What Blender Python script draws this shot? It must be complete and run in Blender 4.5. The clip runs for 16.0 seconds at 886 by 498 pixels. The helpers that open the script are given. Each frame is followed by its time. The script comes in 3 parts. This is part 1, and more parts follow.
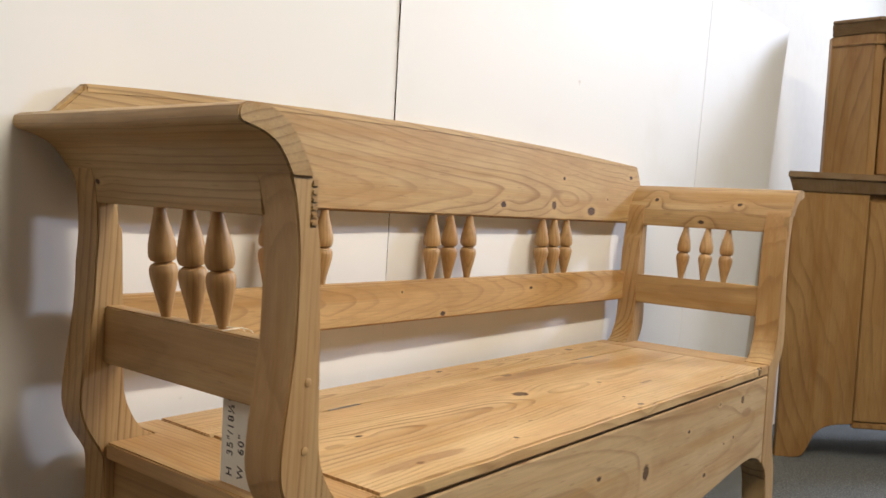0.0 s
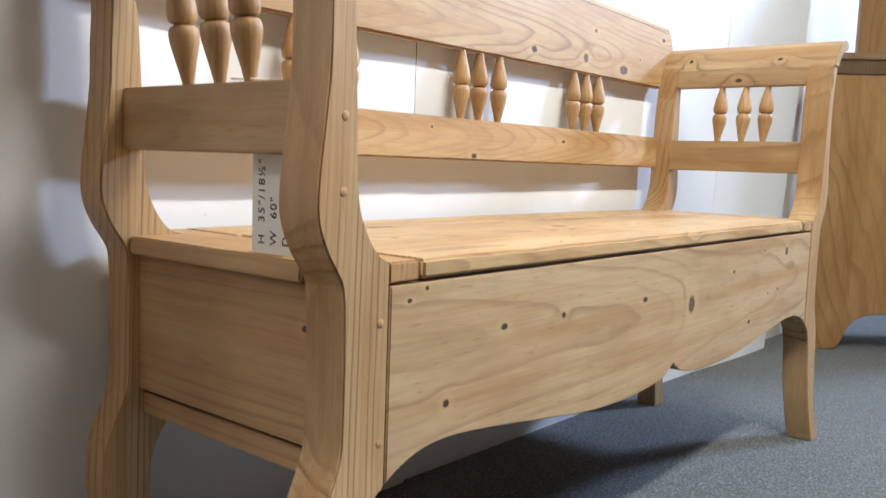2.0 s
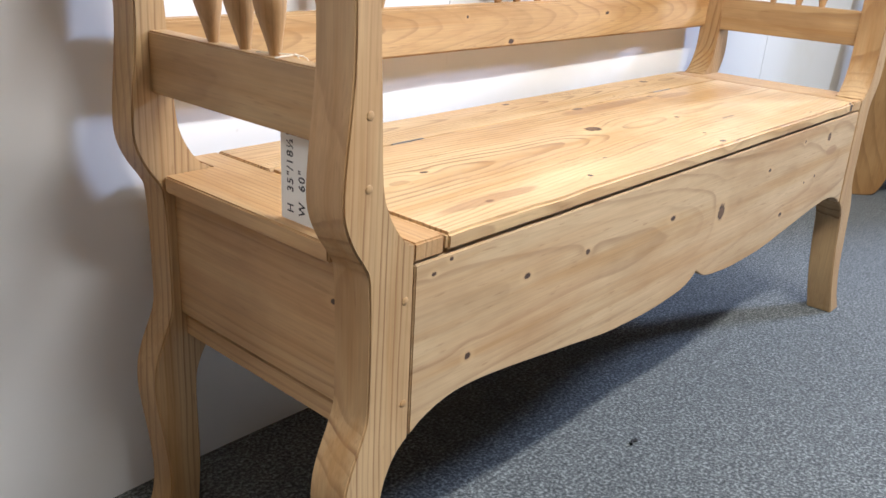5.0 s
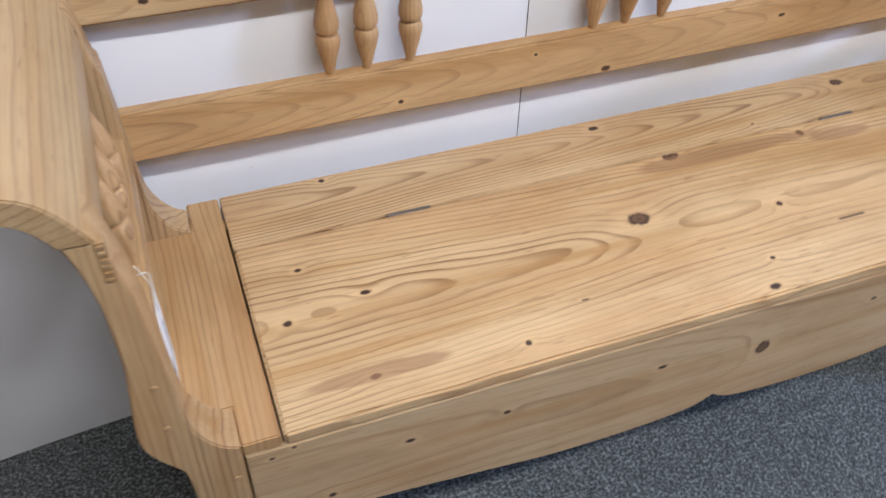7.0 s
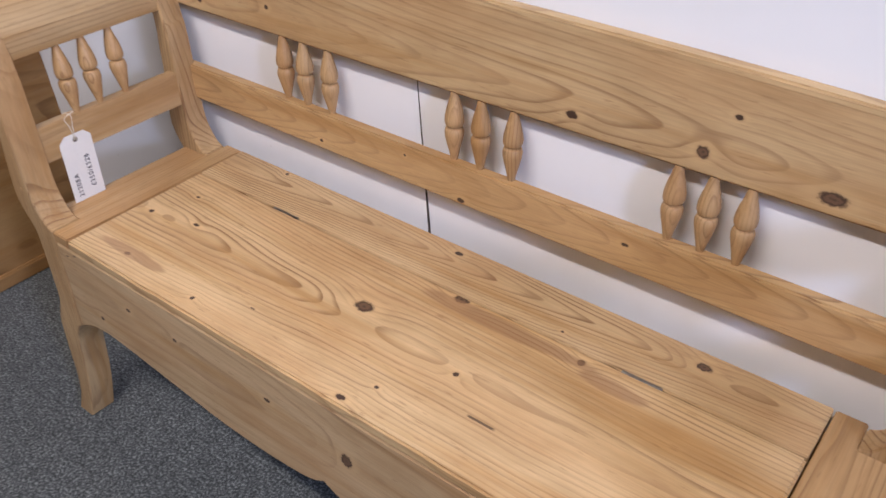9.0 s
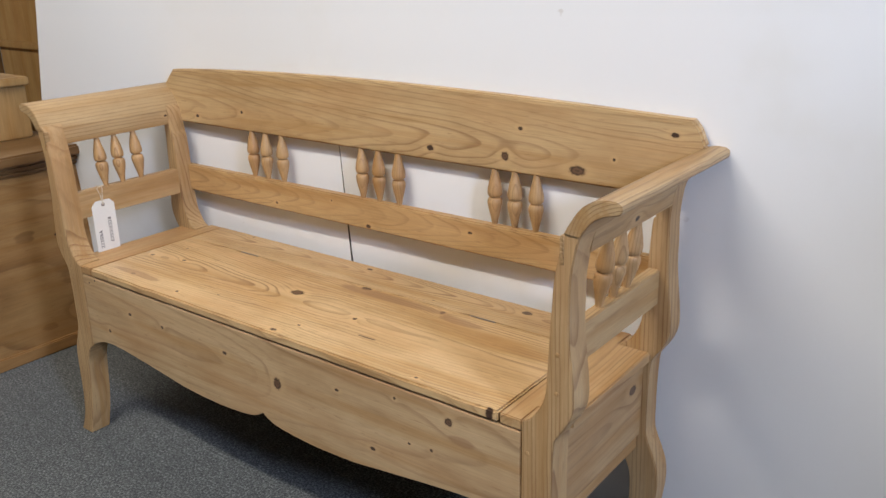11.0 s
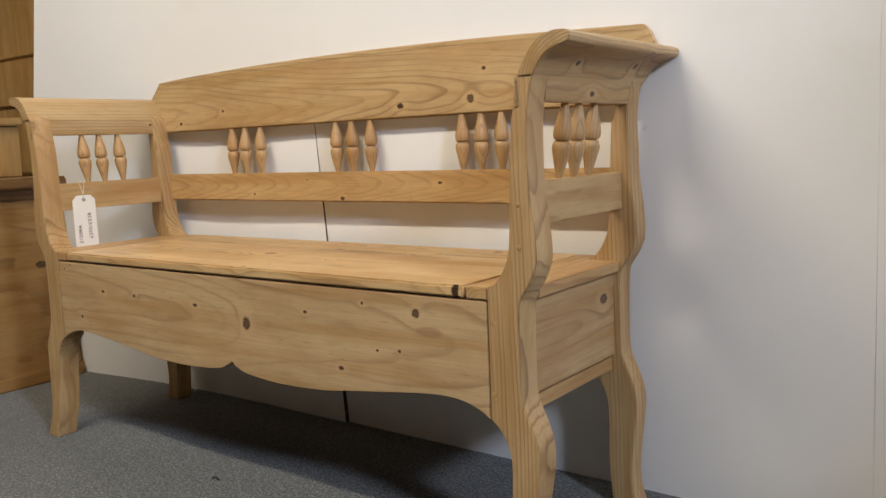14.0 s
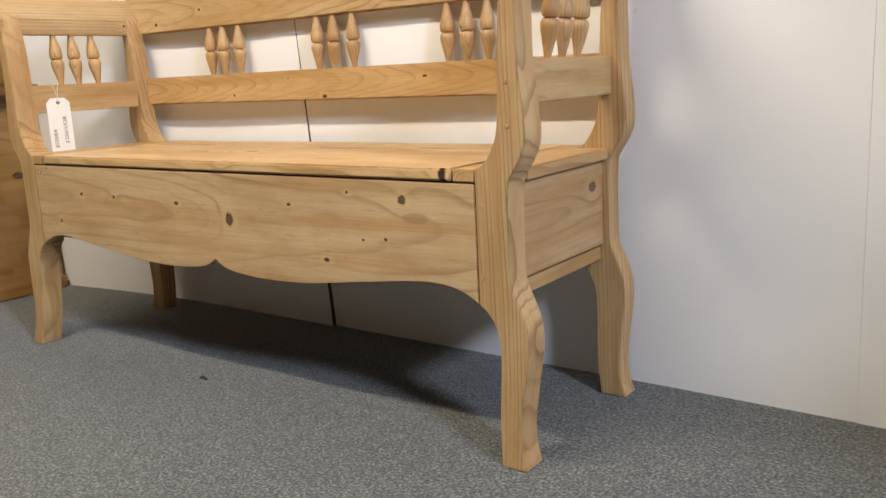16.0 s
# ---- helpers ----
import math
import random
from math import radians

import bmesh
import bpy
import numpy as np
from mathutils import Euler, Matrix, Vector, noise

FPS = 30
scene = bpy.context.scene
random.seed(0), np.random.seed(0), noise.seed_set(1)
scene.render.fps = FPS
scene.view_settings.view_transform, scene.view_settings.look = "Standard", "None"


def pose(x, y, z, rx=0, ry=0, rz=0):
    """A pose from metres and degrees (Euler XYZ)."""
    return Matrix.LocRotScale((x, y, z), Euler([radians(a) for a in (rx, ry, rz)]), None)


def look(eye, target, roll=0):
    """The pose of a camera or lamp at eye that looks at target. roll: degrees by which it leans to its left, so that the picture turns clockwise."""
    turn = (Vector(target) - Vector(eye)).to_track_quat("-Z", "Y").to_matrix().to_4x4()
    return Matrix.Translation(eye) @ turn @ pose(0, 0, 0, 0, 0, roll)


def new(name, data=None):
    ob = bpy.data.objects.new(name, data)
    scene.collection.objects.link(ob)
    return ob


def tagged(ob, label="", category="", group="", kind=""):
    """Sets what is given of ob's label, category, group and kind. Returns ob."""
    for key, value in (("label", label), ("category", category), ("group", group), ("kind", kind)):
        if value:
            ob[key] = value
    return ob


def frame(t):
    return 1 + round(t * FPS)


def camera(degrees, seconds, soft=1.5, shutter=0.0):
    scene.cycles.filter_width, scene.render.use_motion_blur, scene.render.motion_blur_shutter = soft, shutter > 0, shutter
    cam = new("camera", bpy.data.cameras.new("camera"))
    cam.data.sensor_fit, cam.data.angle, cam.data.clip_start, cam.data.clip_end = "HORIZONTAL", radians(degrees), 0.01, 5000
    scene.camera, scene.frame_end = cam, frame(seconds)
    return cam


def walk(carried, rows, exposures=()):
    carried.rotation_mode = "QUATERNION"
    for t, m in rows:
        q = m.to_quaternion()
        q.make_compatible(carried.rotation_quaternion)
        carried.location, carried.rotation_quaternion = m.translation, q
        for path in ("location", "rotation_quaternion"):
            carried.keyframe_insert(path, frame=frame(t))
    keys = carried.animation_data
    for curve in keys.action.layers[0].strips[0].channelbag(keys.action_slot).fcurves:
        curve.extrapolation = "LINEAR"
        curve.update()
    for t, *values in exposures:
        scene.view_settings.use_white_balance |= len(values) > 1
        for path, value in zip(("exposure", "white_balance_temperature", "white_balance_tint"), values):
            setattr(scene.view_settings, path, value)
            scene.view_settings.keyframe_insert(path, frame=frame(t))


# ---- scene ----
cam = camera(54.7, 16.0, shutter=0.25)
PATH = [
    (0, (-1.229, -0.585, 0.77), (0.328, 0.667, 0.67), 3.2),
    (0.5, (-1.203, -0.447, 0.776), (0.383, 0.766, 0.663), 3.5),
    (1, (-1.193, -0.466, 0.695), (0.371, 0.777, 0.593), 2.7),
    (1.5, (-1.195, -0.518, 0.619), (0.339, 0.758, 0.477), 1.8),
    (2, (-1.202, -0.536, 0.563), (0.331, 0.732, 0.362), 2.0),
    (2.5, (-1.214, -0.548, 0.514), (0.331, 0.692, 0.242), 2.0),
    (3, (-1.219, -0.558, 0.465), (0.318, 0.671, 0.107), 1.8),
    (3.2, (-1.223, -0.563, 0.446), (0.307, 0.664, 0.055), 1.7),
    (5.3, (-1.152, -0.501, 0.835), (0.19, 0.716, -0.013), 4.4),
    (5.5, (-1.129, -0.455, 0.89), (0.16, 0.741, -0.062), 6.0),
    (6, (-1.053, -0.414, 1.051), (0.11, 0.754, -0.083), 8.3),
    (6.5, (-0.883, -0.465, 1.186), (0.045, 0.825, -0.028), 6.0),
    (7, (-0.619, -0.518, 1.249), (-0.094, 0.796, -0.164), 2.3),
    (7.5, (-0.285, -0.493, 1.28), (-0.034, 0.898, -0.136), 3.5),
    (8, (0.092, -0.507, 1.302), (-0.195, 0.908, -0.081), 0.7),
    (8.5, (0.369, -0.467, 1.29), (-0.291, 0.892, -0.021), 1.7),
    (9, (0.66, -0.559, 1.312), (-0.331, 0.728, 0.146), -0.3),
    (9.5, (0.838, -0.704, 1.326), (-0.272, 0.596, 0.288), -2.1),
    (10, (0.996, -0.84, 1.332), (-0.103, 0.54, 0.388), -2.8),
    (10.2, (1.063, -0.887, 1.309), (-0.033, 0.531, 0.423), -2.2),
    (12.3, (1.366, -1.065, 0.889), (0.112, 0.461, 0.573), -1.7),
    (12.5, (1.368, -1.06, 0.84), (0.115, 0.476, 0.571), -1.7),
    (13, (1.371, -1.075, 0.772), (0.147, 0.493, 0.566), -1.7),
    (13.5, (1.375, -1.087, 0.73), (0.168, 0.493, 0.514), -1.8),
    (14, (1.367, -1.091, 0.698), (0.174, 0.496, 0.45), -2.3),
    (14.5, (1.359, -1.09, 0.665), (0.178, 0.5, 0.387), -2.7),
    (15, (1.354, -1.095, 0.637), (0.183, 0.498, 0.333), -3.1),
    (15.5, (1.353, -1.091, 0.621), (0.193, 0.501, 0.273), -3.3),
    (16, (1.354, -1.083, 0.619), (0.199, 0.499, 0.213), -2.8),
]
EXPOSURES = [(0, -0.13, 6750, 9), (1.5, 0.1, 5950, 8), (2, 0.45, 5700, 7), (2.5, 0.65, 5650, 7), (3.2, 0.93, 5600, 8), (5.3, 0.6, 5550, 10), (6, 0.38, 5450, 9), (6.5, -0.1, 5400, 9), (7, -0.15, 5350, 13),
             (8, -0.35, 5450, 20), (9, -0.36, 5750, 20), (9.5, -0.32, 5750, 18), (10, -0.3, 5700, 15), (12.3, -0.35, 6800, 9), (14.5, -0.22, 6950, 9), (15, 0.03, 7000, 10), (16, 0.15, 6950, 10)]
walk(cam, [(t, look(eye, target, roll)) for t, eye, target, roll in PATH], EXPOSURES)

# ---- world and lamps ----
world = bpy.data.worlds.new("world")
world.use_nodes = True
world.node_tree.nodes["Background"].inputs[0].default_value = (0.9, 0.95, 1.0, 1)
world.node_tree.nodes["Background"].inputs[1].default_value = 0.25
scene.world = world


def area_lamp(name, at, size_x, size_y, watts, colour):
    """A rectangular area lamp facing down, for ceiling tubes, window daylight and added fill."""
    data = bpy.data.lights.new(name, "AREA")
    data.shape, data.size, data.size_y, data.energy, data.color = "RECTANGLE", size_x, size_y, watts, colour
    ob = new(name, data)
    ob.matrix_world = pose(*at)
    return ob


area_lamp("unseen_ceiling_lamp", (-0.1, -1.08, 2.52), 1.5, 0.12, 72, (1.0, 0.91, 0.78))
area_lamp("unseen_ceiling_lamp", (1.5, -1.08, 2.52), 1.2, 0.12, 12, (1.0, 0.92, 0.80))
# weak fill lamp, added only to brighten the west wall board
area_lamp("unseen_ceiling_lamp", (-1.7, -1.25, 2.52), 1.0, 0.12, 5, (1.0, 0.92, 0.80))
# second added fill, behind the boards, for the tall cupboard and grey wall
area_lamp("unseen_ceiling_lamp", (-2.7, 0.75, 2.52), 1.2, 0.12, 26, (1.0, 0.92, 0.80))
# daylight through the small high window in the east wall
day = area_lamp("window_daylight", (3.55, -1.30, 2.25), 0.40, 0.40, 108, (0.66, 0.76, 1.0))
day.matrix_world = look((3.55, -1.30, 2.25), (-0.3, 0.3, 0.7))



# ---- materials ----
class Net:
    """A small helper that adds nodes to one material and links them."""

    def __init__(self, name):
        self.mat = bpy.data.materials.new(name)
        self.mat.use_nodes = True
        self.tree = self.mat.node_tree
        self.bsdf = self.tree.nodes["Principled BSDF"]

    def put(self, socket, value):
        if isinstance(value, (int, float)):
            socket.default_value = value
        elif isinstance(value, tuple):
            socket.default_value = value if len(value) != 3 or socket.type == "VECTOR" else (*value, 1)
        else:
            self.tree.links.new(value, socket)

    def math(self, op, a, b=0.0, c=0.0, clamp=False):
        n = self.tree.nodes.new("ShaderNodeMath")
        n.operation, n.use_clamp = op, clamp
        for s, v in zip(n.inputs, (a, b, c)):
            self.put(s, v)
        return n.outputs[0]

    def xyz(self, x, y, z):
        n = self.tree.nodes.new("ShaderNodeCombineXYZ")
        for s, v in zip(n.inputs, (x, y, z)):
            self.put(s, v)
        return n.outputs[0]

    def split(self, v):
        n = self.tree.nodes.new("ShaderNodeSeparateXYZ")
        self.put(n.inputs[0], v)
        return n.outputs

    def place(self):
        return self.tree.nodes.new("ShaderNodeTexCoord").outputs["Object"]

    def chance(self):
        return self.tree.nodes.new("ShaderNodeObjectInfo").outputs["Random"]

    def noise(self, v, scale=1.0, detail=2.0, rough=0.5):
        n = self.tree.nodes.new("ShaderNodeTexNoise")
        self.put(n.inputs["Vector"], v)
        self.put(n.inputs["Scale"], scale)
        self.put(n.inputs["Detail"], detail)
        self.put(n.inputs["Roughness"], rough)
        return n.outputs["Fac"]

    def ramp(self, f, stops):
        n = self.tree.nodes.new("ShaderNodeValToRGB")
        self.put(n.inputs[0], f)
        el = n.color_ramp.elements
        while len(el) < len(stops):
            el.new(0.5)
        for e, (p, c) in zip(el, stops):
            e.position, e.color = p, (*c, 1) if isinstance(c, tuple) else (c, c, c, 1)
        return n.outputs[0]

    def mix(self, f, a, b, how="MIX"):
        n = self.tree.nodes.new("ShaderNodeMix")
        n.data_type, n.blend_type = "RGBA", how
        self.put(n.inputs[0], f)
        self.put(n.inputs[6], a)
        self.put(n.inputs[7], b)
        return n.outputs[2]

    def step(self, x, lo, hi):
        n = self.tree.nodes.new("ShaderNodeMapRange")
        n.interpolation_type = "SMOOTHSTEP"
        self.put(n.inputs[0], x)
        self.put(n.inputs[1], lo)
        self.put(n.inputs[2], hi)
        return n.outputs[0]

    def bump(self, h, strength, distance):
        n = self.tree.nodes.new("ShaderNodeBump")
        n.inputs["Strength"].default_value, n.inputs["Distance"].default_value = strength, distance
        self.put(n.inputs["Height"], h)
        self.put(self.bsdf.inputs["Normal"], n.outputs[0])

    def done(self, colour, rough, metal=0.0):
        self.put(self.bsdf.inputs["Base Color"], colour)
        self.put(self.bsdf.inputs["Roughness"], rough)
        self.put(self.bsdf.inputs["Metallic"], metal)
        return self.mat


LIGHT_PINE, LATE_PINE = (0.57, 0.395, 0.195), (0.28, 0.15, 0.065)


def pine(name, axes, pith=(0.0, -0.04), ring=0.009, warp=0.035, seed=0.0, knots=(), slits=(), stains=(), light=LIGHT_PINE, late=LATE_PINE, contrast=0.75, loose=1.0, rough=0.5, taper=0.0, late_from=0.52, even=0.0):
    """Pine: growth rings about a pith that wanders along the grain, fibres, and knots that the rings flow round.
    axes: which of xyz run along the grain, across the face and into it. knots: (along, across, radius)."""
    n = Net(name)
    parts = dict(zip("xyz", n.split(n.place())))
    u, v, w = (parts[a] for a in axes)
    r0 = n.math("MULTIPLY", n.chance(), loose)
    us = n.math("ADD", u, n.math("MULTIPLY_ADD", r0, 9.0, seed))
    slow = n.noise(n.xyz(n.math("MULTIPLY", us, 1.5), n.math("MULTIPLY", v, 4.0), n.math("MULTIPLY", w, 4.0)), 1.0, 1.5)
    mid = n.noise(n.xyz(n.math("MULTIPLY", us, 7.0), n.math("MULTIPLY", v, 30.0), n.math("MULTIPLY", w, 30.0)), 1.0, 1.0)
    dv = n.math("SUBTRACT", v, n.math("MULTIPLY_ADD", n.math("SUBTRACT", r0, 0.5 * loose), 0.05, pith[0]))
    dw = n.math("SUBTRACT", w, pith[1])
    r = n.math("SQRT", n.math("ADD", n.math("MULTIPLY", dv, dv), n.math("MULTIPLY", dw, dw)))
    r = n.math("ADD", r, n.math("MULTIPLY", slow, warp))
    r = n.math("MULTIPLY_ADD", mid, 0.0065, n.math("MULTIPLY_ADD", u, taper, r))
    core, halo, big = None, None, -1.0
    for i, (a, b, s) in enumerate(knots):
        du = n.math("MULTIPLY", n.math("SUBTRACT", u, a), 1.2 if s > 0.014 else (0.66, 0.95, 0.55, 0.8)[i % 4])
        dk = n.math("SUBTRACT", v, b)
        d2 = n.math("ADD", n.math("MULTIPLY", du, du), n.math("MULTIPLY", dk, dk))
        d = n.math("SQRT", d2)
        swell = n.math("POWER", 2.718, n.math("MULTIPLY", d2, -1.0 / (3.2 * s) ** 2))
        r = n.math("MULTIPLY_ADD", swell, 1.3 * s, r)
        c = n.math("SUBTRACT", 1.0, n.math("DIVIDE", d, (0.84 if s > 0.0085 else 0.74) * s))
        h = n.math("SUBTRACT", 1.0, n.math("DIVIDE", d, 2.6 * s))
        core = c if core is None else n.math("MAXIMUM", core, c)
        if s > 0.0085:
            big = n.math("MAXIMUM", big, h)
        halo = h if halo is None else n.math("MAXIMUM", halo, h)
    turns = n.math("DIVIDE", r, ring)
    f = n.math("FRACT", turns)
    odd = n.noise(n.xyz(n.math("MULTIPLY", n.math("FLOOR", turns), 7.31), n.math("MULTIPLY", us, 0.8), seed), 1.0, 1.0)
    late_wood = n.math("MULTIPLY", n.step(f, late_from, 0.94), n.math("SUBTRACT", 1.0, n.step(f, 0.93, 1.0)))
    patch = n.noise(n.xyz(n.math("MULTIPLY", us, 2.2), n.math("MULTIPLY", v, 9.0), w), 1.0, 2.0)
    strength = n.math("MULTIPLY", n.math("MULTIPLY_ADD", n.step(patch, 0.28, 0.68), 0.62, 0.38), n.math("MULTIPLY", n.math("MULTIPLY_ADD", n.step(odd, 0.3, 0.6), 0.8, 0.2), contrast * 1.1), clamp=True)
    strength = n.math("MULTIPLY_ADD", strength, 1.0 - even, even * contrast * 0.8)
    fibre = n.noise(n.xyz(n.math("MULTIPLY", us, 9.0), n.math("MULTIPLY", v, 420.0), n.math("MULTIPLY", w, 420.0)), 1.0, 2.0, 0.6)
    colour = n.mix(n.math("MULTIPLY", late_wood, strength), light, late)
    warm = n.noise(n.xyz(n.math("MULTIPLY", us, 3.0), n.math("MULTIPLY", v, 14.0), w), 1.0, 2.0)
    colour = n.mix(n.math("MULTIPLY", n.step(warm, 0.42, 0.75), 0.6), colour, (light[0] * 0.86, light[1] * 0.72, light[2] * 0.6))
    streak = n.noise(n.xyz(n.math("MULTIPLY", us, 1.3), n.math("MULTIPLY", v, 26.0), n.math("MULTIPLY", w, 26.0)), 1.0, 3.0, 0.6)
    colour = n.mix(n.math("MULTIPLY", n.step(streak, 0.48, 0.7), 0.75), colour, (light[0] * 0.80, light[1] * 0.66, light[2] * 0.46))
    colour = n.mix(n.math("MULTIPLY", n.step(streak, 0.5, 0.3), 0.35), colour, (light[0] * 1.12, light[1] * 1.12, light[2] * 1.12))
    colour = n.mix(0.32, colour, n.ramp(fibre, [(0.2, 0.35), (0.75, 1.0)]), "MULTIPLY")
    patina = n.noise(n.xyz(n.math("MULTIPLY", us, 4.0), n.math("MULTIPLY", v, 11.0), n.math("MULTIPLY", w, 11.0)), 1.0, 4.0, 0.65)
    colour = n.mix(0.68, colour, n.ramp(patina, [(0.3, (0.70, 0.62, 0.52)), (0.6, (1.0, 1.0, 1.0))]), "MULTIPLY")
    flecks = n.noise(n.xyz(n.math("MULTIPLY", us, 30.0), n.math("MULTIPLY", v, 260.0), n.math("MULTIPLY", w, 260.0)), 1.0, 1.0)
    colour = n.mix(n.math("MULTIPLY", n.step(flecks, 0.66, 0.78), 0.45), colour, late)
    if core is not None:
        jag = n.math("MULTIPLY", n.math("SUBTRACT", n.noise(n.xyz(u, v, w), 190.0, 3.0), 0.5), 0.9)
        edge = n.math("ADD", core, jag)
        colour = n.mix(n.math("MULTIPLY", n.step(halo, 0.0, 0.6), 0.35), colour, (light[0] * 1.05, light[1] * 1.02, light[2] * 0.95))
        colour = n.mix(n.math("MULTIPLY", n.step(halo, 0.45, 0.8), 0.25), colour, (0.36, 0.18, 0.075))
        colour = n.mix(n.step(edge, -0.2, 0.25), colour, (0.055, 0.028, 0.016))
        heart = n.math("MULTIPLY", n.step(edge, 0.22, 0.5), n.step(big, 0.0, 0.4))
        colour = n.mix(n.math("MULTIPLY", heart, 0.75), colour, (0.17, 0.095, 0.05))
        colour = n.mix(n.math("MULTIPLY", n.step(edge, 0.7, 0.95), 0.7), colour, (0.05, 0.027, 0.016))
    for a, b, long, wide in slits:
        du = n.math("ABSOLUTE", n.math("DIVIDE", n.math("SUBTRACT", u, a), long))
        dk = n.math("ABSOLUTE", n.math("DIVIDE", n.math("SUBTRACT", v, b), wide))
        gap = n.math("SUBTRACT", 1.0, n.step(n.math("MAXIMUM", du, dk), 0.8, 1.1))
        colour = n.mix(n.math("MULTIPLY", gap, 0.85), colour, (0.06, 0.03, 0.015))
    for a, b, long, wide in stains:
        du = n.math("DIVIDE", n.math("SUBTRACT", u, a), long)
        dk = n.math("DIVIDE", n.math("SUBTRACT", v, b), wide)
        d = n.math("SQRT", n.math("ADD", n.math("MULTIPLY", du, du), n.math("MULTIPLY", dk, dk)))
        d = n.math("MULTIPLY_ADD", n.math("SUBTRACT", patina, 0.5), 1.2, d)
        spread = n.math("SUBTRACT", 1.0, n.step(d, 0.75, 1.05))
        colour = n.mix(n.math("MULTIPLY", spread, 0.6), colour, (0.30, 0.16, 0.075))
    wear = n.noise(n.xyz(us, v, w), 14.0, 3.0)
    gloss = n.math("MULTIPLY_ADD", wear, 0.22, rough - 0.11)
    n.bump(n.math("ADD", n.math("MULTIPLY", fibre, 0.5), n.math("MULTIPLY", late_wood, 0.3)), 0.22, 0.0006)
    return n.done(colour, gloss)


def plain(name, colour, rough, grain=40.0, spread=0.12, metal=0.0, relief=0.1):
    """A painted or plain surface with mottling at two scales and a fine relief."""
    n = Net(name)
    p = n.place()
    a, b = n.noise(p, grain, 3.0), n.noise(p, grain * 0.09, 2.0)
    m = n.math("ADD", n.math("MULTIPLY", a, 0.5), n.math("MULTIPLY", b, 0.5))
    tone = n.ramp(m, [(0.3, tuple(c * (1 - spread) for c in colour)), (0.7, tuple(min(1, c * (1 + spread)) for c in colour))])
    n.bump(a, relief, 0.001)
    return n.done(tone, n.math("MULTIPLY_ADD", b, 0.2, rough - 0.1), metal)


def carpet_material():
    """Grey-blue loop carpet with light and dark flecks."""
    n = Net("carpet")
    p = n.place()
    fleck, tuft, clump, worn = n.noise(p, 190.0, 2.0, 0.7), n.noise(p, 95.0, 2.0, 0.6), n.noise(p, 34.0, 2.0, 0.6), n.noise(p, 2.2, 3.0)
    c = n.ramp(fleck, [(0.35, (0.034, 0.037, 0.037)), (0.5, (0.086, 0.093, 0.090)), (0.65, (0.22, 0.232, 0.22))])
    c = n.mix(0.5, c, n.ramp(tuft, [(0.36, 0.3), (0.64, 1.0)]), "MULTIPLY")
    c = n.mix(0.45, c, n.ramp(clump, [(0.36, 0.4), (0.62, 1.0)]), "MULTIPLY")
    c = n.mix(0.35, c, n.ramp(worn, [(0.35, 0.7), (0.65, 1.0)]), "MULTIPLY")
    c = n.mix(1.0, c, (1.15, 1.15, 1.15), "MULTIPLY")
    n.bump(n.math("ADD", fleck, tuft), 0.45, 0.003)
    n.bsdf.inputs["Sheen Weight"].default_value = 0.25
    n.bsdf.inputs["Sheen Roughness"].default_value = 0.45
    return n.done(c, 0.95)


CARPET = carpet_material()
def board_material():
    """White painted board with faint yellowed stains and small scuffs."""
    n = Net("white_board")
    p = n.place()
    stain, cloud, spot = n.noise(p, 2.6, 4.0, 0.6), n.noise(p, 0.9, 2.0), n.noise(p, 26.0, 2.0)
    c = n.mix(n.math("MULTIPLY", n.step(stain, 0.5, 0.72), 0.35), (0.86, 0.86, 0.855), (0.76, 0.73, 0.65))
    c = n.mix(n.math("MULTIPLY", n.step(cloud, 0.35, 0.7), 0.12), c, (0.78, 0.79, 0.82))
    c = n.mix(n.math("MULTIPLY", n.step(spot, 0.76, 0.80), 0.4), c, (0.52, 0.47, 0.40))
    n.bump(n.noise(p, 60.0, 2.0), 0.04, 0.001)
    return n.done(c, n.math("MULTIPLY_ADD", stain, 0.2, 0.5))


BOARD = board_material()
# seam shade painted as dark brown on the board ends beside it
BOARD_END_SHADE = plain("board_end_shade", (0.09, 0.07, 0.05), 0.9, 80.0, 0.3)
WALL = plain("cream_wall", (0.68, 0.64, 0.56), 0.6, 20.0, 0.04)
CEILING = plain("ceiling_grey", (0.24, 0.23, 0.22), 0.8, 20.0, 0.03)
NEAR_BLACK = plain("near_black", (0.02, 0.018, 0.016), 0.8)
STEEL = plain("dull_steel", (0.35, 0.34, 0.32), 0.4, 200.0, 0.2, 1.0)
PAPER = plain("tag_card", (0.82, 0.81, 0.76), 0.7, 120.0, 0.03)
INK = plain("black_ink", (0.02, 0.02, 0.025), 0.6)
STRING = plain("cotton_string", (0.75, 0.7, 0.58), 0.9, 300.0, 0.1)

SEAT_KNOTS = [(-0.06, 0.176, 0.013), (-0.288, 0.029, 0.005), (-0.445, 0.166, 0.005), (-0.546, 0.147, 0.006), (0.05, 0.280, 0.010), (0.142, 0.142, 0.006),
              (0.043, 0.012, 0.006), (0.07, 0.056, 0.004), (-0.515, 0.228, 0.004), (0.27, 0.268, 0.008), (-0.47, 0.041, 0.005), (0.403, 0.016, 0.004), (0.568, 0.0, 0.006)]
